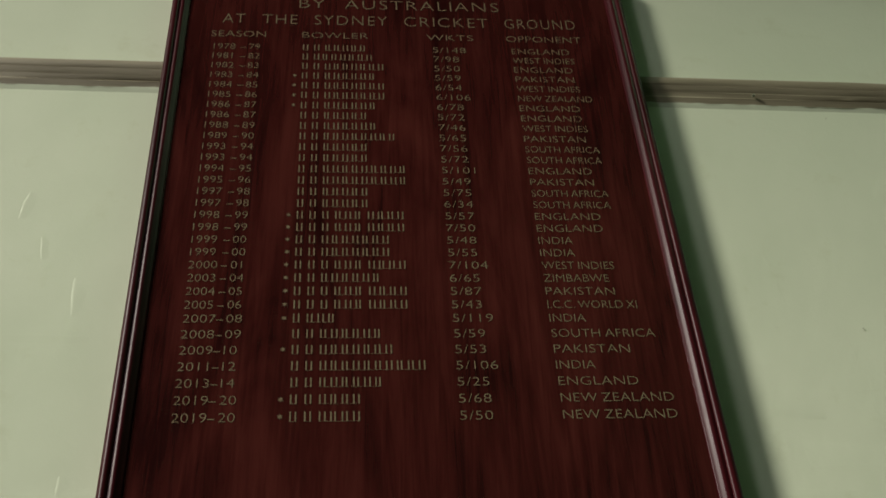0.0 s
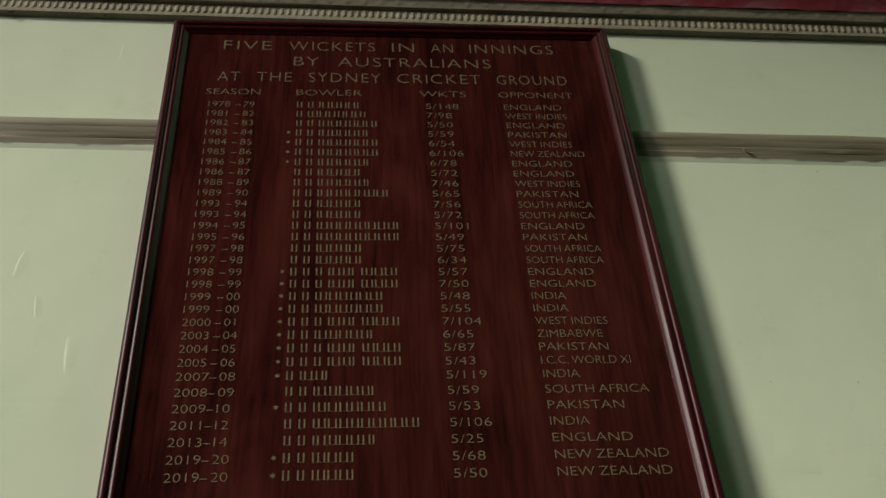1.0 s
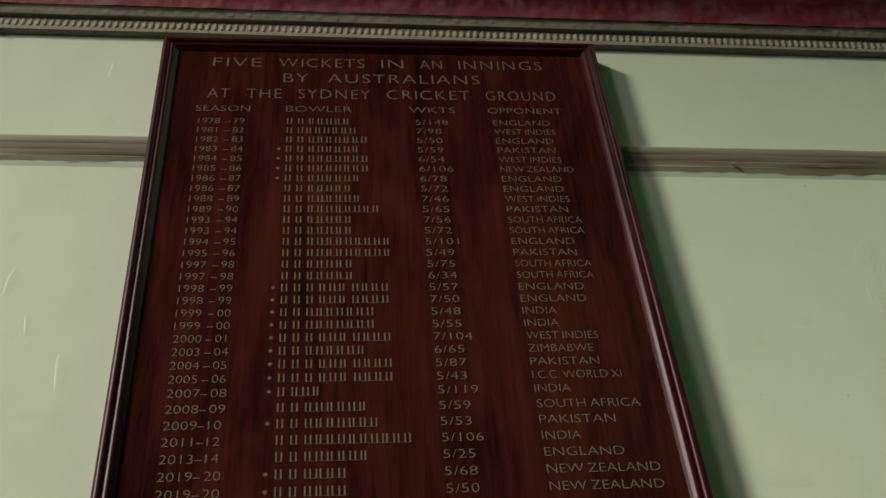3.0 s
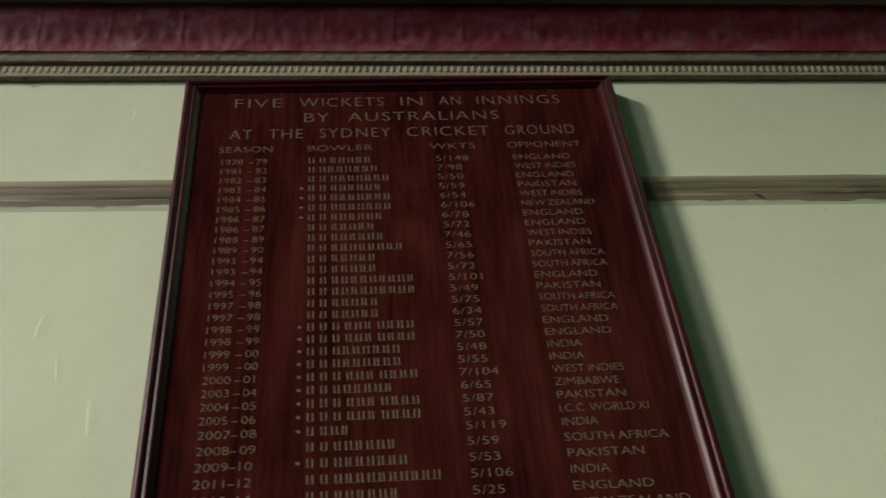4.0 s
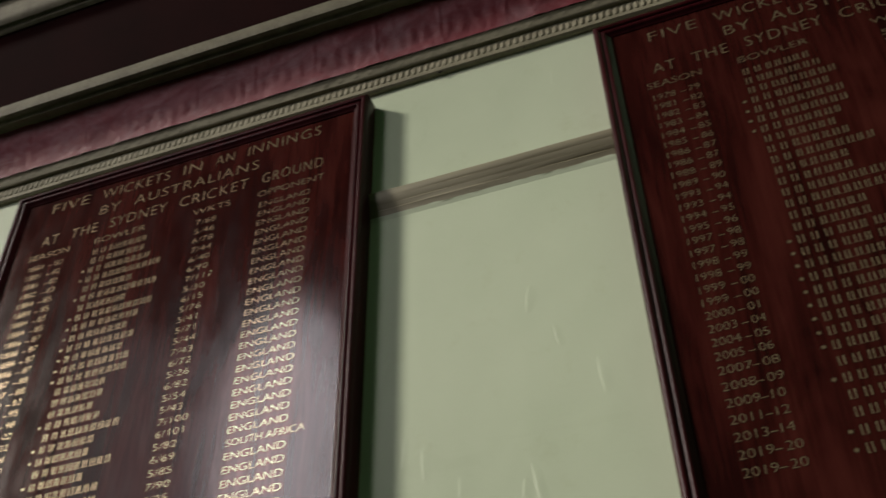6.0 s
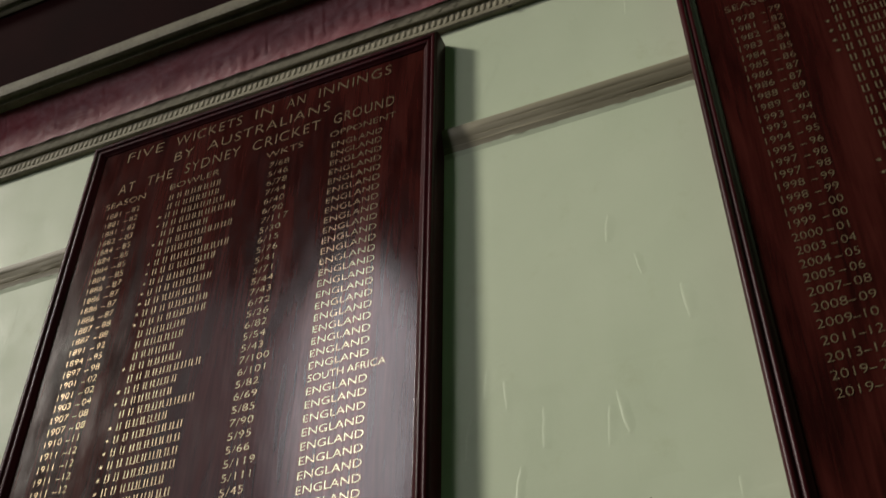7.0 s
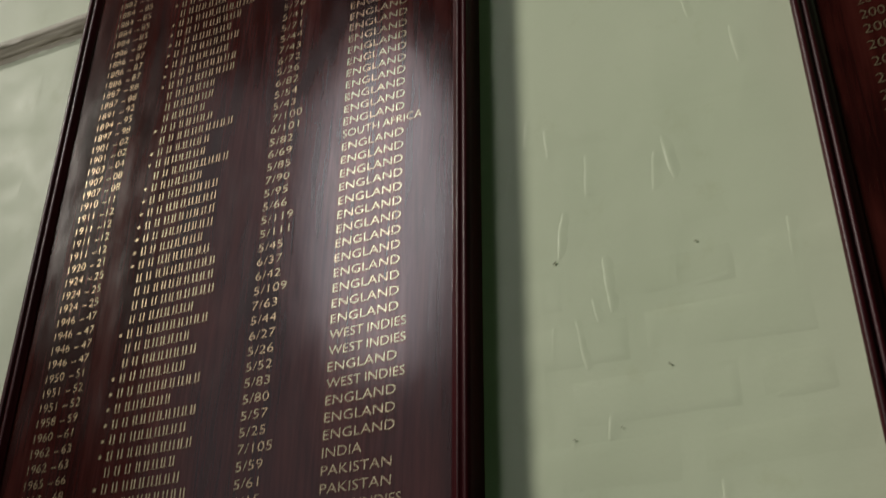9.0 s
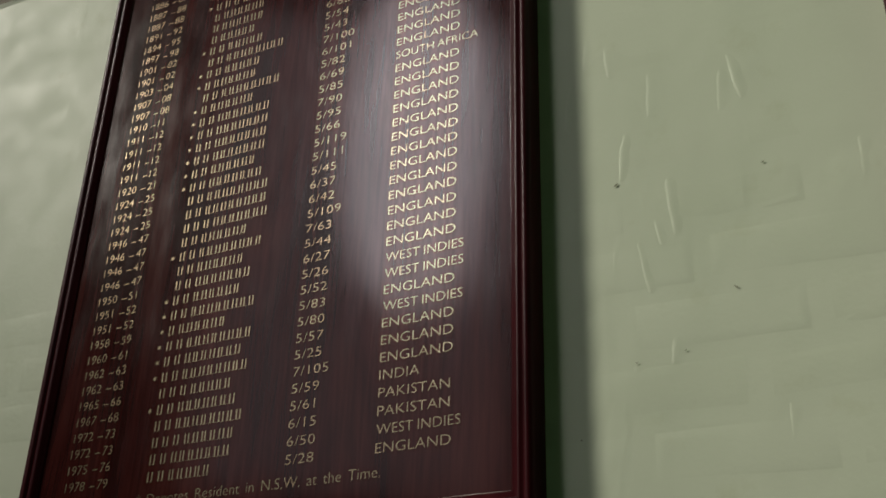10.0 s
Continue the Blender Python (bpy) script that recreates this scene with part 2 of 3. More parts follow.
def frieze():
    """Maroon cove with embossed scrolls."""
    nx, nz = 1500, 22
    bm = bmesh.new()
    rows = []
    for j in range(nz + 1):
        v = j / nz
        y = -0.030 - 0.042 * v ** 1.1
        z = 3.609 + 0.115 * v
        row = []
        for i in range(nx + 1):
            x = -3.2 + 5.6 * i / nx
            u = (x / 0.148 + 0.22) % 1.0
            e = 0.0022 * noise.noise((x * 22, v * 3.2, 3.3)) + 0.0012 * noise.noise((x * 60, v * 9, 5.3))
            # hanging pods along the lower half, curled over at their tops
            p = (u * 4.6 + 0.45 * (v - 0.3) + 0.12 * noise.noise((x * 9, 0.2, 0.7))) % 1.0 - 0.5
            e += 0.0015 * max(0.0, 1 - (p / 0.34) ** 2) * max(0.0, 1 - ((v - 0.36) / 0.17) ** 2)
            # one sweeping leaf and its scroll above them
            arc = v - (0.56 + 0.30 * u * u)
            e += 0.0015 * max(0.0, 1 - (arc / 0.07) ** 2) * min(1.0, 4 * u, 5 * (1 - u))
            r = math.hypot(u - 0.40, (v - 0.80) * 0.72)
            e += 0.0014 * max(0.0, math.cos(r * 46 - 2.2 * math.atan2(v - 0.80, u - 0.40))) * max(0.0, 1 - (r / 0.20) ** 2)
            # upright stem at each joint of the motif
            stem = min(u, 1 - u)
            e += 0.0017 * max(0.0, 1 - (stem / 0.035) ** 2) * max(0.0, 1 - ((v - 0.55) / 0.38) ** 2)
            row.append(bm.verts.new((x, y - e, z)))
        rows.append(row)
    for a, b in zip(rows, rows[1:]):
        for i in range(nx):
            bm.faces.new((a[i], a[i + 1], b[i + 1], b[i]))
    back = [bm.verts.new((x, 0.0, z)) for x, z in ((-3.2, 3.609), (2.4, 3.609), (2.4, 3.724), (-3.2, 3.724))]
    bm.faces.new(back)
    return bm


maroon_frieze = structure("cornice_frieze", frieze(), MAROON, "worn maroon embossed frieze with scroll relief", "cornice")
smooth(maroon_frieze, 60)
upper = [(0, 3.724), (-0.086, 3.724), (-0.090, 3.717), (-0.098, 3.717), (-0.102, 3.724), (-0.107, 3.727), (-0.110, 3.722), (-0.118, 3.725), (-0.121, 3.735), (-0.122, 3.752), (-0.118, 3.807), (0, 3.807)]
smooth(structure("cornice_moulding", extruded(upper, -3.2, 2.4, 30, 0.0006), SHADED_CREAM, "stepped cream moulding above the maroon frieze, darkened for shade", "cornice"))
structure("cornice_soffit", extruded([(-0.118, 3.749), (-0.190, 3.961), (-0.170, 3.981), (-0.098, 3.813)], -3.2, 2.4), SOFFIT, "maroon steep cove of the cornice, shade put into its colour", "cornice")
outer = [(y, z + 0.152) for y, z in ((-0.188, 3.813), (-0.193, 3.805), (-0.201, 3.809), (-0.204, 3.817), (-0.209, 3.819), (-0.213, 3.815), (-0.221, 3.823), (-0.226, 3.837), (-0.226, 3.907), (-0.188, 3.907))]
smooth(structure("cornice_outer_moulding", extruded(outer, -3.2, 2.4, 30, 0.0006), SHADED_CREAM, "cream outer moulding of the cornice, darkened for shade", "cornice"))
# The top's lip is added, jutting out to shade the outer moulding.
structure("cornice_top", extruded([(0, 3.815), (-0.094, 3.815), (-0.166, 3.985), (-0.186, 3.985), (-0.186, 4.059), (-0.250, 4.059), (-0.250, 4.089), (0, 4.089)], -3.2, 2.4), SHADED_CREAM, "cornice top in darkened cream, its added lip shading the moulding", "cornice")


# ---- honour boards ----
def rail_mesh(a, b, inward, profile):
    """One mitred frame rail from corner a to corner b (x, z); inward: unit vector to the board's middle. profile: (inset, y)."""
    bm = bmesh.new()
    along = (Vector(b) - Vector(a)).normalized()
    inward = Vector(inward)
    ends = []
    for p, s in ((Vector(a), 1), (Vector(b), -1)):
        ends.append([bm.verts.new((*(p + inward * w + along * s * w).to_tuple()[:1], y, (p + inward * w + along * s * w)[1])) for w, y in profile])
    n = len(profile)
    for j in range(n):
        bm.faces.new((ends[0][j], ends[0][(j + 1) % n], ends[1][(j + 1) % n], ends[1][j]))
    bm.faces.new(ends[0])
    bm.faces.new(ends[1][::-1])
    return bm


FACE = -0.033
PROFILE = [(0.0, -0.001), (0.0, -0.0385), (0.0015, -0.0425), (0.005, -0.0450), (0.009, -0.0455), (0.0125, -0.0433), (0.014, -0.0407), (0.0155, -0.0407),
           (0.018, -0.0425), (0.0215, -0.0425), (0.0245, -0.0400), (0.027, -0.0375), (0.031, -0.0357), (0.033, -0.0340), (0.033, -0.001)]
GLYPHS = {}


def text_mesh(words, offset):
    curve = bpy.data.curves.new("letter", "FONT")
    curve.body, curve.size, curve.resolution_u, curve.offset = words, 1.0, 3, offset
    source = bpy.data.objects.new("letter", curve)
    scene.collection.objects.link(source)
    bpy.context.view_layer.update()
    data = bpy.data.meshes.new_from_object(source.evaluated_get(bpy.context.evaluated_depsgraph_get()))
    co = np.array([v.co[:2] for v in data.vertices])
    faces = [tuple(p.vertices) for p in data.polygons]
    bpy.data.objects.remove(source)
    bpy.data.curves.remove(curve)
    bpy.data.meshes.remove(data)
    return co, faces


def glyph(ch):
    """Outline, faces, ink width and advance of one letter in a thin weight."""
    if ch not in GLYPHS:
        both = np.ptp(text_mesh("HH", 0.0)[0][:, 0])
        advance = np.ptp(text_mesh("H" + ch + "H", 0.0)[0][:, 0]) - both
        co, faces = text_mesh(ch, -0.014) if ch != " " else (np.zeros((0, 2)), [])
        GLYPHS[ch] = (co, faces, advance)
    return GLYPHS[ch]


def lettering(name, words, x, z, cap, width, parent, spread=1.0, wide=1.14):
    """Gilt letters on the board: baseline z, cap height and width in metres. Width 0: by the letters' own widths times wide."""
    places, faces, at, n = [], [], 0.0, 0
    for ch in words:
        co, shape, advance = glyph(ch)
        if len(co):
            places.append(co + np.array([at, 0.0]))
            faces += [tuple(i + n for i in f) for f in shape]
            n += len(co)
        at += advance * spread * (0.75 if ch == " " else 1.0)
    co = np.concatenate(places)
    co[:, 0] -= co[:, 0].min()
    sz = cap / 0.729
    sx = width / co[:, 0].max() if width else sz * wide
    data = bpy.data.meshes.new(name)
    data.from_pydata([(u * sx, 0.0, v * sz) for u, v in co], [], faces)
    data.materials.append(GOLD)
    ob = new(name, data)
    ob.location = (x, FACE - 0.0006, z)
    ob.parent = parent
    return ob


def name_bars(x, z, cap, counts, parent):
    """Bars in place of a person's name: slim plain upright bars on a hairline for each word, two to a letter's width."""
    at, pitch, foot = 0.0, cap * 1.0, 0.03
    for word in counts:
        bm = bmesh.new()
        last = None
        for i in range(word):
            for k in range(2):
                a = i * pitch + k * cap * (0.40, 0.46, 0.36)[(i + word) % 3]
                left = [bm.verts.new((a, 0, cap * h)) for h in (0, foot, 1)]
                right = [bm.verts.new((a + cap * 0.15, 0, cap * h)) for h in (0, foot, 1)]
                for h in range(2):
                    bm.faces.new((left[h], right[h], right[h + 1], left[h + 1]))
                if last:
                    bm.faces.new((last[0], left[0], left[1], last[1]))
                last = right
        ob = part("name_bar", bm, GOLD, parent)
        ob.location = (x + at, FACE - 0.0006, z)
        at += word * pitch + cap * (0.30 if word > 1 else 0.28)


def star(x, z, cap, parent):
    bm = bmesh.new()
    ring = []
    for i in range(12):
        r = cap * (0.30 if i % 2 == 0 else 0.13)
        ring.append(bm.verts.new((r * math.sin(i * math.pi / 6), 0, r * math.cos(i * math.pi / 6))))
    bm.faces.new(ring)
    ob = part("star", bm, GOLD, parent)
    ob.location = (x, FACE - 0.0006, z)
    return ob


def honour_board(cx, half, top, bottom, tilt, pivot, label, columns, heads, rows, lines, cap, titles, note, spans):
    """lines: baseline of the first row, the row where the spacing changes, and the spacing before and after it. tilt: radians by which it hangs askew about (pivot, 2.75)."""
    board = tagged(new("honour_board"), label=label, category="honour board", group="honour boards on the wall")
    board.matrix_world = Matrix.Translation((pivot, 0, 2.75)) @ Matrix.Rotation(-tilt, 4, "Y") @ Matrix.Translation((cx - pivot, 0, -2.75))
    bm = bmesh.new()
    box(bm, -half + 0.031, half - 0.031, FACE, -0.002, bottom + 0.031, top - 0.031)
    part("panel", bm, PANEL, board)
    c = [(-half, bottom), (half, bottom), (half, top), (-half, top)]
    for i, inward in enumerate(((0, 1), (-1, 0), (0, -1), (1, 0))):
        smooth(part("frame_rail", rail_mesh(c[i], c[(i + 1) % 4], inward, PROFILE), FRAME, board), 50)
    # dust along the ledge of the lower rail
    bm = bmesh.new()
    low, high = [], []
    for i in range(121):
        x = -half + 0.035 + (2 * half - 0.07) * i / 120
        n = max(0.0, 0.45 + 0.55 * noise.noise((x * 24, cx, 0.5)))
        low.append(bm.verts.new((x, FACE - 0.0012, bottom + 0.0325)))
        high.append(bm.verts.new((x, FACE - 0.0004, bottom + 0.0330 + 0.0016 * n)))
    for i in range(120):
        bm.faces.new((low[i], low[i + 1], high[i + 1], high[i]))
    part("dust_line", bm, DUST, board, "pale grey dust on the lower ledge")
    for words, x, z, height, width in titles:
        at, unit = x - width / 2, width / sum(len(w) + 1.1 for w in words.split())
        unit *= 1 + 1.1 / len(words)
        for word in words.split():
            lettering("title_text", word, at, z, height, unit * (len(word) - 0.25), board, 1.1)
            at += unit * (len(word) + 1.1)
    for words, x, width in heads:
        lettering("heading_text", words, x, columns[5], 0.0175, width, board)
    sx, star_x, name_x, wx, ox = columns[:5]
    first, bend, near, wide_pitch = lines
    for row, (season, starred, counts, figures, opponent) in enumerate(rows):
        z = first - near * min(row, bend) - wide_pitch * max(0, row - bend)
        a, b = season.split("-")
        late = int(a) > 2005
        wide = 1.15 if late else 1.03
        lettering("season_text", a, sx, z, cap, 0, board, 1.0, wide)
        lettering("season_text", "-", sx + columns[6], z, cap, 0.0100, board)
        lettering("season_text", b, sx + columns[6] + 0.0150, z, cap, 0, board, 1.0, wide)
        if starred:
            star(star_x, z + cap * 0.5, cap, board)
        name_bars(name_x, z, cap, counts, board)
        lettering("figures_text", figures, wx, z, cap, 0, board, 1.04, 1.25)
        lettering("opponent_text", opponent, ox, z, cap, spans[row >= spans[2]][opponent], board)
    if note:
        lettering("note_text", *note, board)
    return board


COUNTRIES = {"E": "ENGLAND", "W": "WEST INDIES", "P": "PAKISTAN", "Z": "NEW ZEALAND", "S": "SOUTH AFRICA", "I": "INDIA", "B": "ZIMBABWE", "C": "I.C.C. WORLD XI"}


def table(text):
    """Rows of season, star, word lengths, figures and the opponent's letter."""
    out = []
    for line in text.split(";"):
        season, words, figures, land = line.split()
        out.append((season, words[0] == "*", [int(c, 16) for c in words.strip("*")], figures, COUNTRIES[land]))
    return out


LATER = table("1978-79 115 5/148 E;1981-82 17 7/98 W;1982-83 117 5/50 E;1983-84 *116 5/59 P;1984-85 *117 6/54 W;1985-86 *117 6/106 Z;1986-87 *116 6/78 E;"
              "1986-87 115 5/72 E;1988-89 116 7/46 W;1989-90 118 5/65 P;1993-94 115 7/56 S;1993-94 115 5/72 S;1994-95 119 5/101 E;1995-96 119 5/49 P;"
              "1997-98 115 5/75 S;1997-98 115 6/34 S;1998-99 *11134 5/57 E;1998-99 *11134 7/50 E;1999-00 *117 5/48 I;1999-00 *117 5/55 I;2000-01 *11134 7/104 W;"
              "2003-04 *116 6/65 B;2004-05 *11134 5/87 P;2005-06 *11134 5/43 C;2007-08 *13 5/119 I;2008-09 116 5/59 S;2009-10 *117 5/53 P;2011-12 11a 5/106 I;"
              "2013-14 116 5/25 E;2019-20 *114 5/68 Z;2019-20 *114 5/50 Z")
EARLIER = table("1881-82 116 7/68 E;1881-82 116 5/46 E;1881-82 *117 6/78 E;1882-83 *119 7/44 E;1884-85 115 6/40 E;1884-85 *119 6/90 E;1884-85 16 7/117 E;1884-85 *119 5/30 E;"
                "1886-87 *1116 6/15 E;1886-87 *116 5/76 E;1886-87 *1116 5/41 E;1886-87 *116 5/71 E;1887-88 *1116 5/44 E;1887-88 *1116 7/43 E;1891-92 16 6/72 E;1894-95 16 5/26 E;"
                "1897-98 15 6/82 E;1901-02 *115 5/54 E;1901-02 118 5/43 E;1903-04 *115 7/100 E;1907-08 *16 6/101 E;1907-08 118 5/82 E;1910-11 *16 6/69 S;1911-12 *117 5/85 E;"
                "1911-12 *117 7/90 E;1911-12 *117 5/95 E;1911-12 *117 5/66 E;1920-21 *116 5/119 E;1924-25 *117 5/111 E;1924-25 118 5/45 E;1924-25 118 6/37 E;1946-47 1117 6/42 E;"
                "1946-47 116 5/109 E;1946-47 *118 7/63 E;1946-47 116 5/44 E;1950-51 117 6/27 E;1951-52 *116 5/26 W;1951-52 *118 5/52 W;1958-59 *16 5/83 E;1960-61 *118 5/80 W;"
                "1962-63 *117 5/57 E;1962-63 *118 5/25 E;1965-66 1115 7/105 E;1967-68 *117 5/59 I;1972-73 118 5/61 P;1972-73 1116 6/15 P;1975-76 117 6/50 W;1978-79 115 5/28 E")

def widths(england, west, pakistan, zealand, africa, india, zimbabwe, world):
    """Painted widths of the opponents' names, in metres."""
    return dict(zip((COUNTRIES[c] for c in "EWPZSIBC"), (england, west, pakistan, zealand, africa, india, zimbabwe, world)))


EARLY_HAND = widths(0.109, 0.116, 0.109, 0.135, 0.130, 0.056, 0.104, 0.140)
LATE_HAND = widths(0.119, 0.125, 0.1155, 0.167, 0.159, 0.059, 0.110, 0.140)
OLD_HAND = widths(0.112, 0.1255, 0.109, 0.135, 0.144, 0.062, 0.104, 0.140)
LINES = ("FIVE WICKETS IN AN INNINGS", "BY AUSTRALIANS", "AT THE SYDNEY CRICKET GROUND")
honour_board(-0.0060, 0.4335, 3.50, 1.95, 0.0196, 0.0, "dark mahogany honour board with gilt lettering, its lower part blank",
             (-0.3485, -0.1995, -0.1865, 0.0535, 0.2015, 3.285, 0.0490), [("SEASON", -0.3555, 0.100), ("BOWLER", -0.1885, 0.123), ("WKTS", 0.0435, 0.088), ("OPPONENT", 0.1945, 0.143)],
             LATER, (3.250, 24, 0.02570, 0.0284), 0.0160,
             [(LINES[0], -0.005, 3.4195, 0.0295, 0.655), (LINES[1], -0.001, 3.3725, 0.0290, 0.390), (LINES[2], 0.000, 3.3240, 0.0295, 0.675)], None, (EARLY_HAND, LATE_HAND, 25))
honour_board(-1.3595, 0.4303, 3.496, 1.931, 0.0086, -1.325, "dark mahogany honour board filled with gilt lettering, varnish catching light",
             (-0.3445, -0.2005, -0.1865, 0.0555, 0.199, 3.282, 0.0480), [("SEASON", -0.3555, 0.102), ("BOWLER", -0.1905, 0.122), ("WKTS", 0.0435, 0.087), ("OPPONENT", 0.1925, 0.147)],
             EARLIER, (3.2500, 22, 0.02552, 0.02618), 0.0155,
             [(LINES[0], -0.0005, 3.420, 0.031, 0.660), (LINES[1], -0.003, 3.370, 0.030, 0.389), (LINES[2], 0.0035, 3.320, 0.031, 0.672)],
             ("*  Denotes  Resident  in  N.S.W.  at  the  Time.", -0.2015, 2.001, 0.0165, 0.410), (OLD_HAND, OLD_HAND, 99))

# ---- pieces of the cornice and the wall ----
bead = bead_mesh()
for i in range(300):
    ob = new("bead", bead)
    ob.parent = cornice_fillet
    ob.location = (-2.62 + i * 0.0142, -0.0098, 3.5605)
leaf = leaf_mesh()
for i in range(128):
    ob = new("leaf", leaf)
    ob.parent = leaf_band
    ob.location = (-2.6 + i * 0.036, -0.0227, 3.5985)
    ob.rotation_euler = (radians(20), 0, 0)


def brick_mesh(length, height, seed):
    """The painted face of one brick: soft worn edges, a little out of true."""
    bm = bmesh.new()
    rnd = random.Random(seed)
    rings = []
    for inset, y in ((0.0, 0.0010), (0.006, 0.0003), (0.013, -0.0002), (0.024, -0.0004)):
        ring = []
        for sx, sz in ((0, 0), (0.5, 0), (1, 0), (1, 1), (0.5, 1), (0, 1)):
            x = inset + sx * (length - 2 * inset) + rnd.uniform(-1, 1) * 0.002
            z = inset + sz * (height - 2 * inset) + rnd.uniform(-1, 1) * 0.002
            ring.append(bm.verts.new((x, y + rnd.uniform(-1, 1) * 0.0002, z)))
        rings.append(ring)
    for a, b in zip(rings, rings[1:]):
        for j in range(6):
            bm.faces.new((a[j], a[(j + 1) % 6], b[(j + 1) % 6], b[j]))
    bm.faces.new(rings[-1])
    data = bpy.data.meshes.new("brick")
    bmesh.ops.recalc_face_normals(bm, faces=bm.faces[:])
    bm.to_mesh(data)
    bm.free()
    data.materials.append(PAINT)
    for p in data.polygons:
        p.use_smooth = True
    return data


COURSE = 0.0862
stretchers = [brick_mesh(0.235, 0.0827, s) for s in range(6)]
headers = [brick_mesh(0.115, 0.0827, s + 50) for s in range(4)]
rnd = random.Random(11)
made = 0
covers = ((-1.738, -0.922), (-0.43, 0.43))
for course in range(-5, 18):
    z = 2.043 + course * COURSE
    if z + COURSE > 3.545:
        break
    if z < 3.247 and z + COURSE > 3.168:
        continue
    x = -2.35 + (0.118 if course % 2 else 0.0) + (0.034, 0.0, -0.02, 0.012)[course % 4]
    k = 0
    while x < 1.45:
        use_header = (course % 4 == 1 and k % 3 == 2)
        width = 0.115 if use_header else 0.235
        hidden = any(x > a + 0.01 and x + width < b - 0.01 and z > 1.96 for a, b in covers)
        if not hidden and made < 300:
            ob = new("brick", rnd.choice(headers if use_header else stretchers))
            ob.parent = wall_north
            deep = 0.0006 * max(0.0, min(1.0, (z - 2.2) / 0.5)) + rnd.uniform(0, 0.0003)
            ob.location = (x, deep, z + 0.0015)
            made += 1
        x += width + 0.003
        k += 1

# torn lower edge of the paint under the rail
bm = bmesh.new()
low, high = [], []
for i in range(700):
    x = -2.4 + i * 0.0055
    n = noise.noise((x * 9, 0.4, 2.2)) * 0.5 + noise.noise((x * 45, 1.4, 5.2)) * 0.5
    low.append((bm.verts.new((x, 0.0012, 3.146 + RAIL_Z)), bm.verts.new((x, -0.0022, 3.157 + RAIL_Z))))
    high.append(bm.verts.new((x, -0.0034, 3.160 + RAIL_Z + 0.005 * max(-0.6, n))))
for i in range(699):
    bm.faces.new((low[i][0], low[i + 1][0], low[i + 1][1], low[i][1]))
    bm.faces.new((low[i][1], low[i + 1][1], high[i + 1], high[i]))
part("paint_edge", bm, PAINT, picture_rail, "torn edge of thick pale green paint")


def ridge_mesh(seed):
    """A lip of thick paint over a brick's end: a short rounded front, a long soft back, fading out at both ends."""
    bm = bmesh.new()
    rows = []
    for i in range(21):
        v = i / 20
        s = math.sin(math.pi * v) ** 0.7
        bend = 0.0016 * noise.noise((v * 2.3, seed * 7.1, 0.3))
        w = 0.0042 * (0.55 + 0.45 * s) * (1 + 0.35 * noise.noise((v * 3.1, seed * 3.7, 2.3)))
        p = -0.0007 * s * (0.75 + 0.5 * noise.noise((v * 4.0, seed * 5.3, 4.3)))
        rows.append([bm.verts.new((bend + x * w, 0.0004 + y * (p - 0.0004), 0.064 * (v - 0.5))) for x, y in ((-1.0, 0), (-0.75, 0.45), (-0.4, 0.85), (0.0, 1.0), (0.9, 0.78), (2.2, 0.35), (3.8, 0))])
    for a, b in zip(rows, rows[1:]):
        for j in range(6):
            bm.faces.new((a[j], a[j + 1], b[j + 1], b[j]))
    data = bpy.data.meshes.new("paint_ridge")
    bmesh.ops.recalc_face_normals(bm, faces=bm.faces[:])
    if sum(f.normal.y for f in bm.faces) > 0:
        bmesh.ops.reverse_faces(bm, faces=bm.faces[:])
    bm.to_mesh(data)
    bm.free()
    data.materials.append(PAINT)
    for p in data.polygons:
        p.use_smooth = True
    return data


RIDGES = ((-0.882, 2.537, 1.2), (-0.821, 2.601, 0.8), (-0.761, 2.530, 1.1), (-0.640, 2.528, 1.2), (-0.662, 2.510, 1.0), (-0.804, 2.435, 1.15), (-0.740, 2.343, 1.35), (-0.493, 2.362, 0.9),
          (-0.781, 2.258, 1.2), (-0.823, 2.262, 0.9), (-0.747, 2.147, 0.9), (-0.797, 2.090, 1.0), (-0.615, 2.024, 0.8), (-0.760, 2.310, 0.7), (-0.854, 2.627, 0.8), (-0.635, 2.881, 0.9),
          (-0.526, 2.698, 1.1), (-0.553, 3.434, 0.7), (-0.591, 2.791, 0.7), (0.490, 2.710, 0.8))
CHIPS = ((-0.815, 2.392, 1.5), (-0.615, 2.382, 1.1), (-0.665, 2.210, 1.2), (-0.734, 2.134, 0.9), (-0.798, 2.126, 0.9), (-0.874, 2.032, 0.9), (0.771, 3.137, 1.0), (0.565, 2.655, 0.7),
         (0.707, 2.655, 0.8), (-0.664, 3.438, 0.6))
ridges = [ridge_mesh(s) for s in range(5)]
for i, (x, z, size) in enumerate(RIDGES):
    ob = new("paint_ridge", ridges[i % 5])
    ob.parent = wall_north
    ob.location, ob.scale = (x, -0.0002, z), (size, 1.0 if size > 1.12 else 0.5, size)
    ob.rotation_euler = (0, radians((7, -4, 2, -9, 5)[i % 5]), 0)


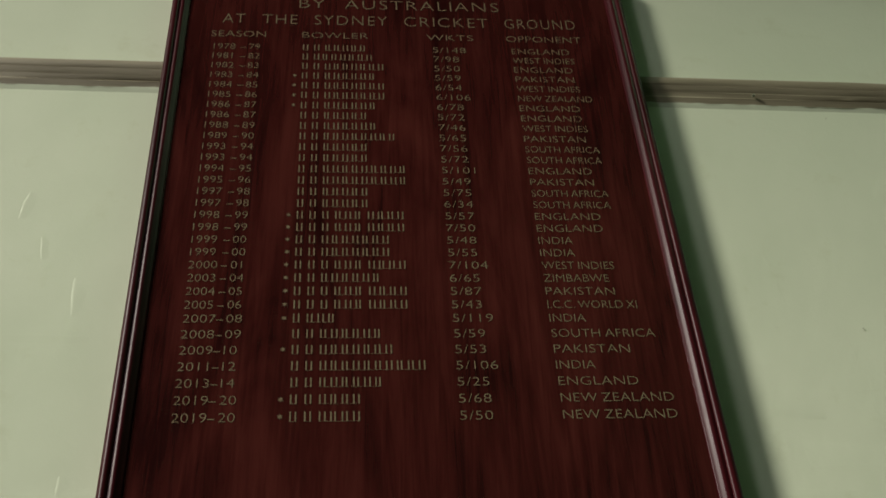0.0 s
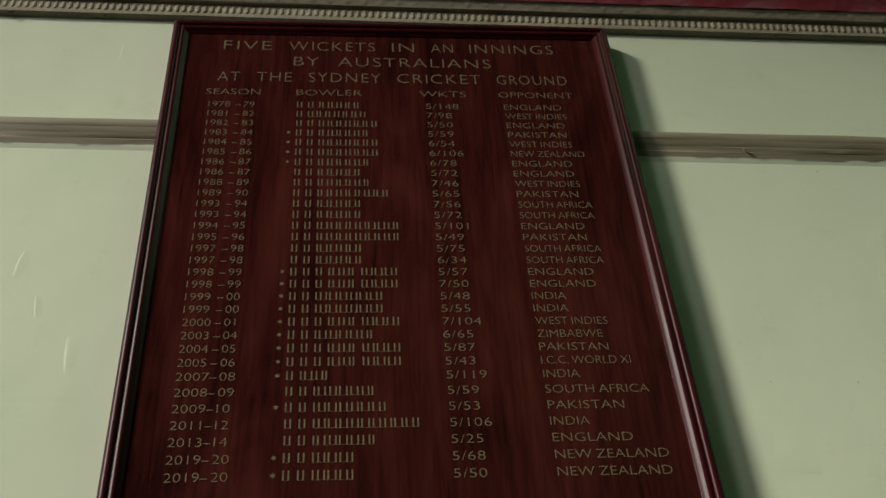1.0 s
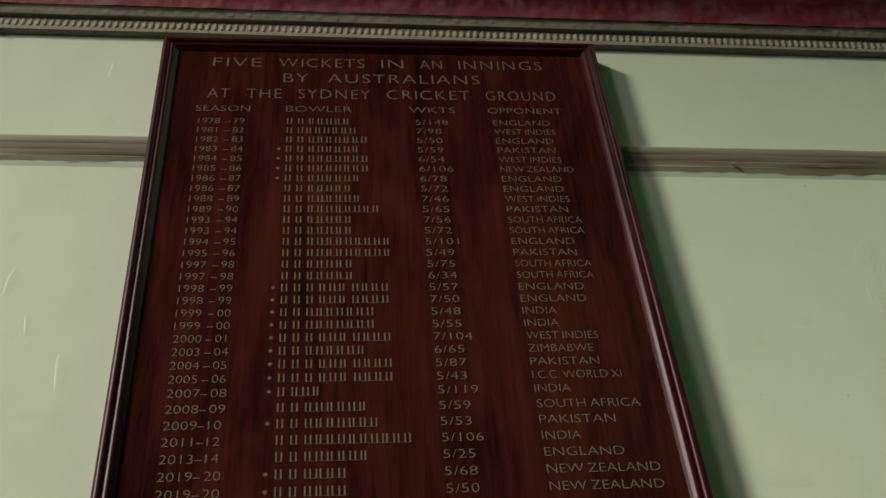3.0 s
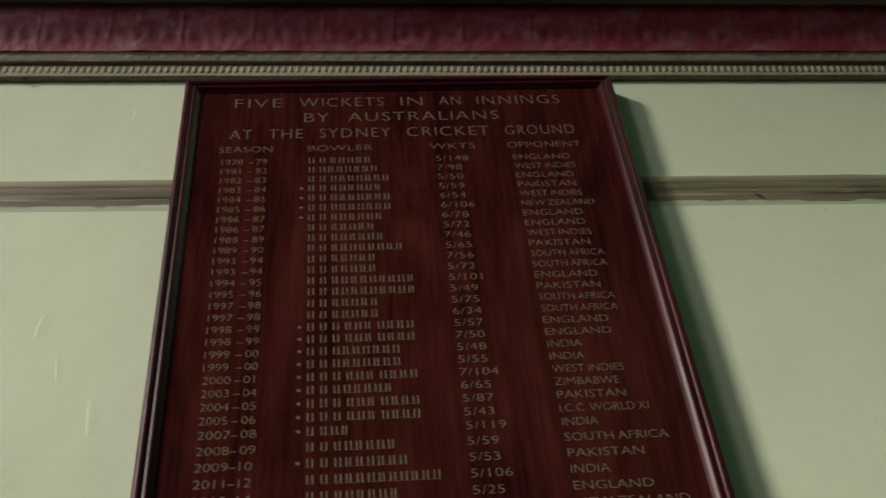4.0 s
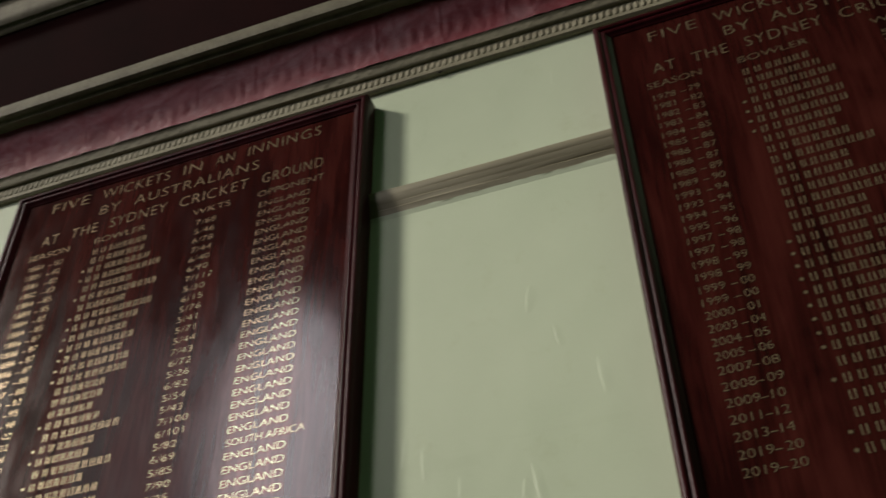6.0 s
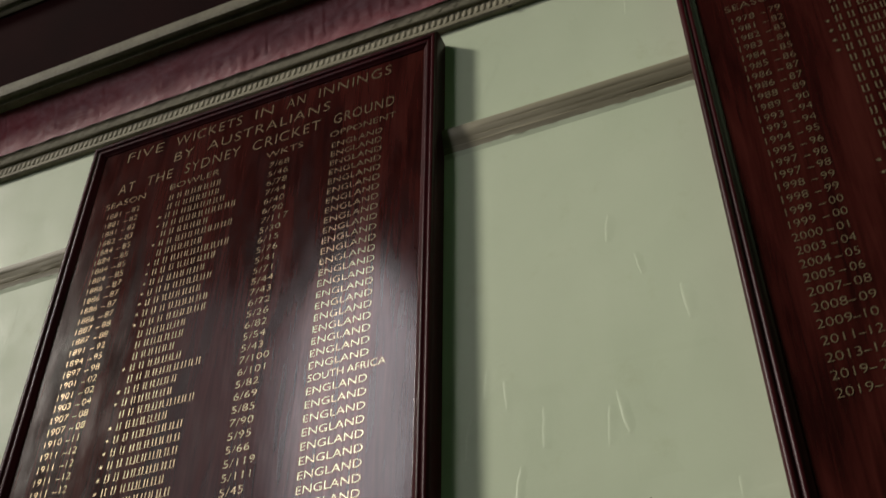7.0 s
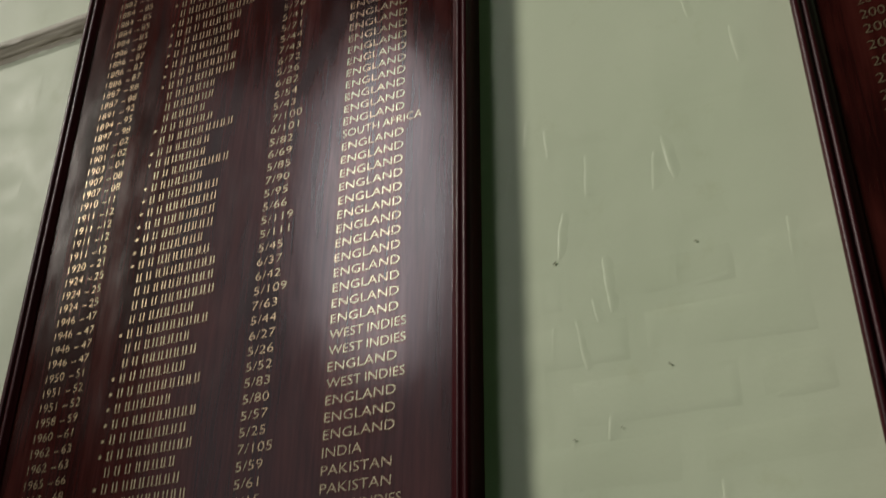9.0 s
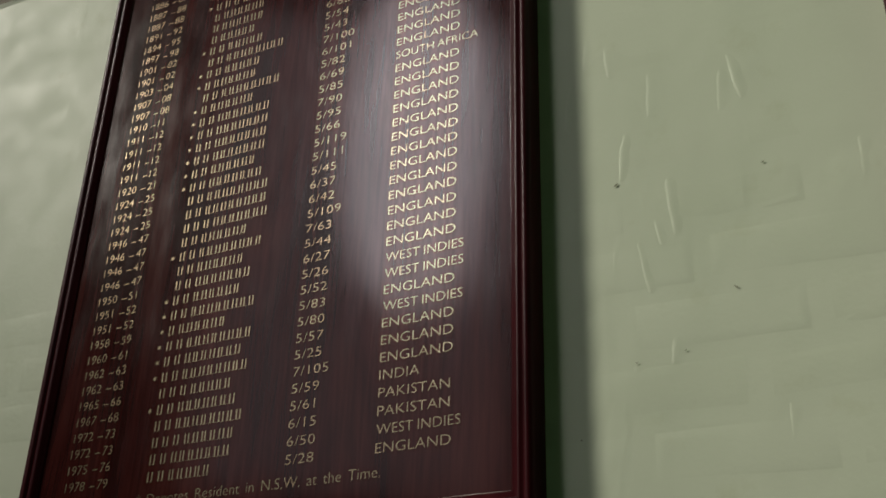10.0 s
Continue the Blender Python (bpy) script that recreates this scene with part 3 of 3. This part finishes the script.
def chip_mesh(seed):
    """A small bare patch where the paint has come off, dark at its bottom."""
    rnd = random.Random(seed)
    bm = bmesh.new()
    ring = []
    for i in range(9):
        a = i * math.tau / 9
        r = rnd.uniform(0.5, 1.0)
        ring.append(bm.verts.new((0.0042 * r * math.cos(a), 0, 0.0020 * r * math.sin(a))))
    bm.faces.new(ring)
    data = bpy.data.meshes.new("paint_chip")
    bm.to_mesh(data)
    bm.free()
    data.materials.append(CHIP)
    return data


chips = [chip_mesh(s) for s in range(4)]
for i, (x, z, size) in enumerate(CHIPS):
    ob = new("paint_chip", chips[i % 4])
    ob.parent = wall_north
    ob.location, ob.scale = (x, -0.0016, z), (size * 0.7, 1, size * 0.7)
    ob.rotation_euler = (0, radians(-35 + 40 * (i % 3)), 0)
for x, z in ((0.660, 3.222), (0.640, 3.184)):
    bm = bmesh.new()
    bmesh.ops.create_cone(bm, cap_ends=True, segments=10, radius1=0.0032, radius2=0.0026, depth=0.004)
    bmesh.ops.rotate(bm, verts=bm.verts[:], matrix=Matrix.Rotation(radians(90), 3, "X"))
    ob = part("nail", bm, CHIP, picture_rail, "small dark nail head")
    ob.location = (x, -0.012, z)


def flake_mesh(seed):
    """A dark ragged scab of old paint."""
    rnd = random.Random(seed)
    bm = bmesh.new()
    low, high = [], []
    for i in range(10):
        a = i * math.tau / 10
        r = rnd.uniform(0.55, 1.0)
        low.append(bm.verts.new((0.0065 * r * math.cos(a), 0, 0.0032 * r * math.sin(a))))
        high.append(bm.verts.new((0.0042 * r * math.cos(a), -0.0016, 0.0020 * r * math.sin(a))))
    for i in range(10):
        bm.faces.new((low[i], low[(i + 1) % 10], high[(i + 1) % 10], high[i]))
    bm.faces.new(high)
    return bm


for i, (x, z, size) in enumerate(((-0.786, 3.541, 1.25), (0.787, 3.538, 0.7), (-0.60, 3.540, 0.45), (0.54, 3.540, 0.5))):
    ob = part("paint_scab", flake_mesh(70 + i), SCAB, cornice_fillet, "dark scab of old paint")
    ob.location, ob.scale = (x, -0.0115, z), (size, 1, size)
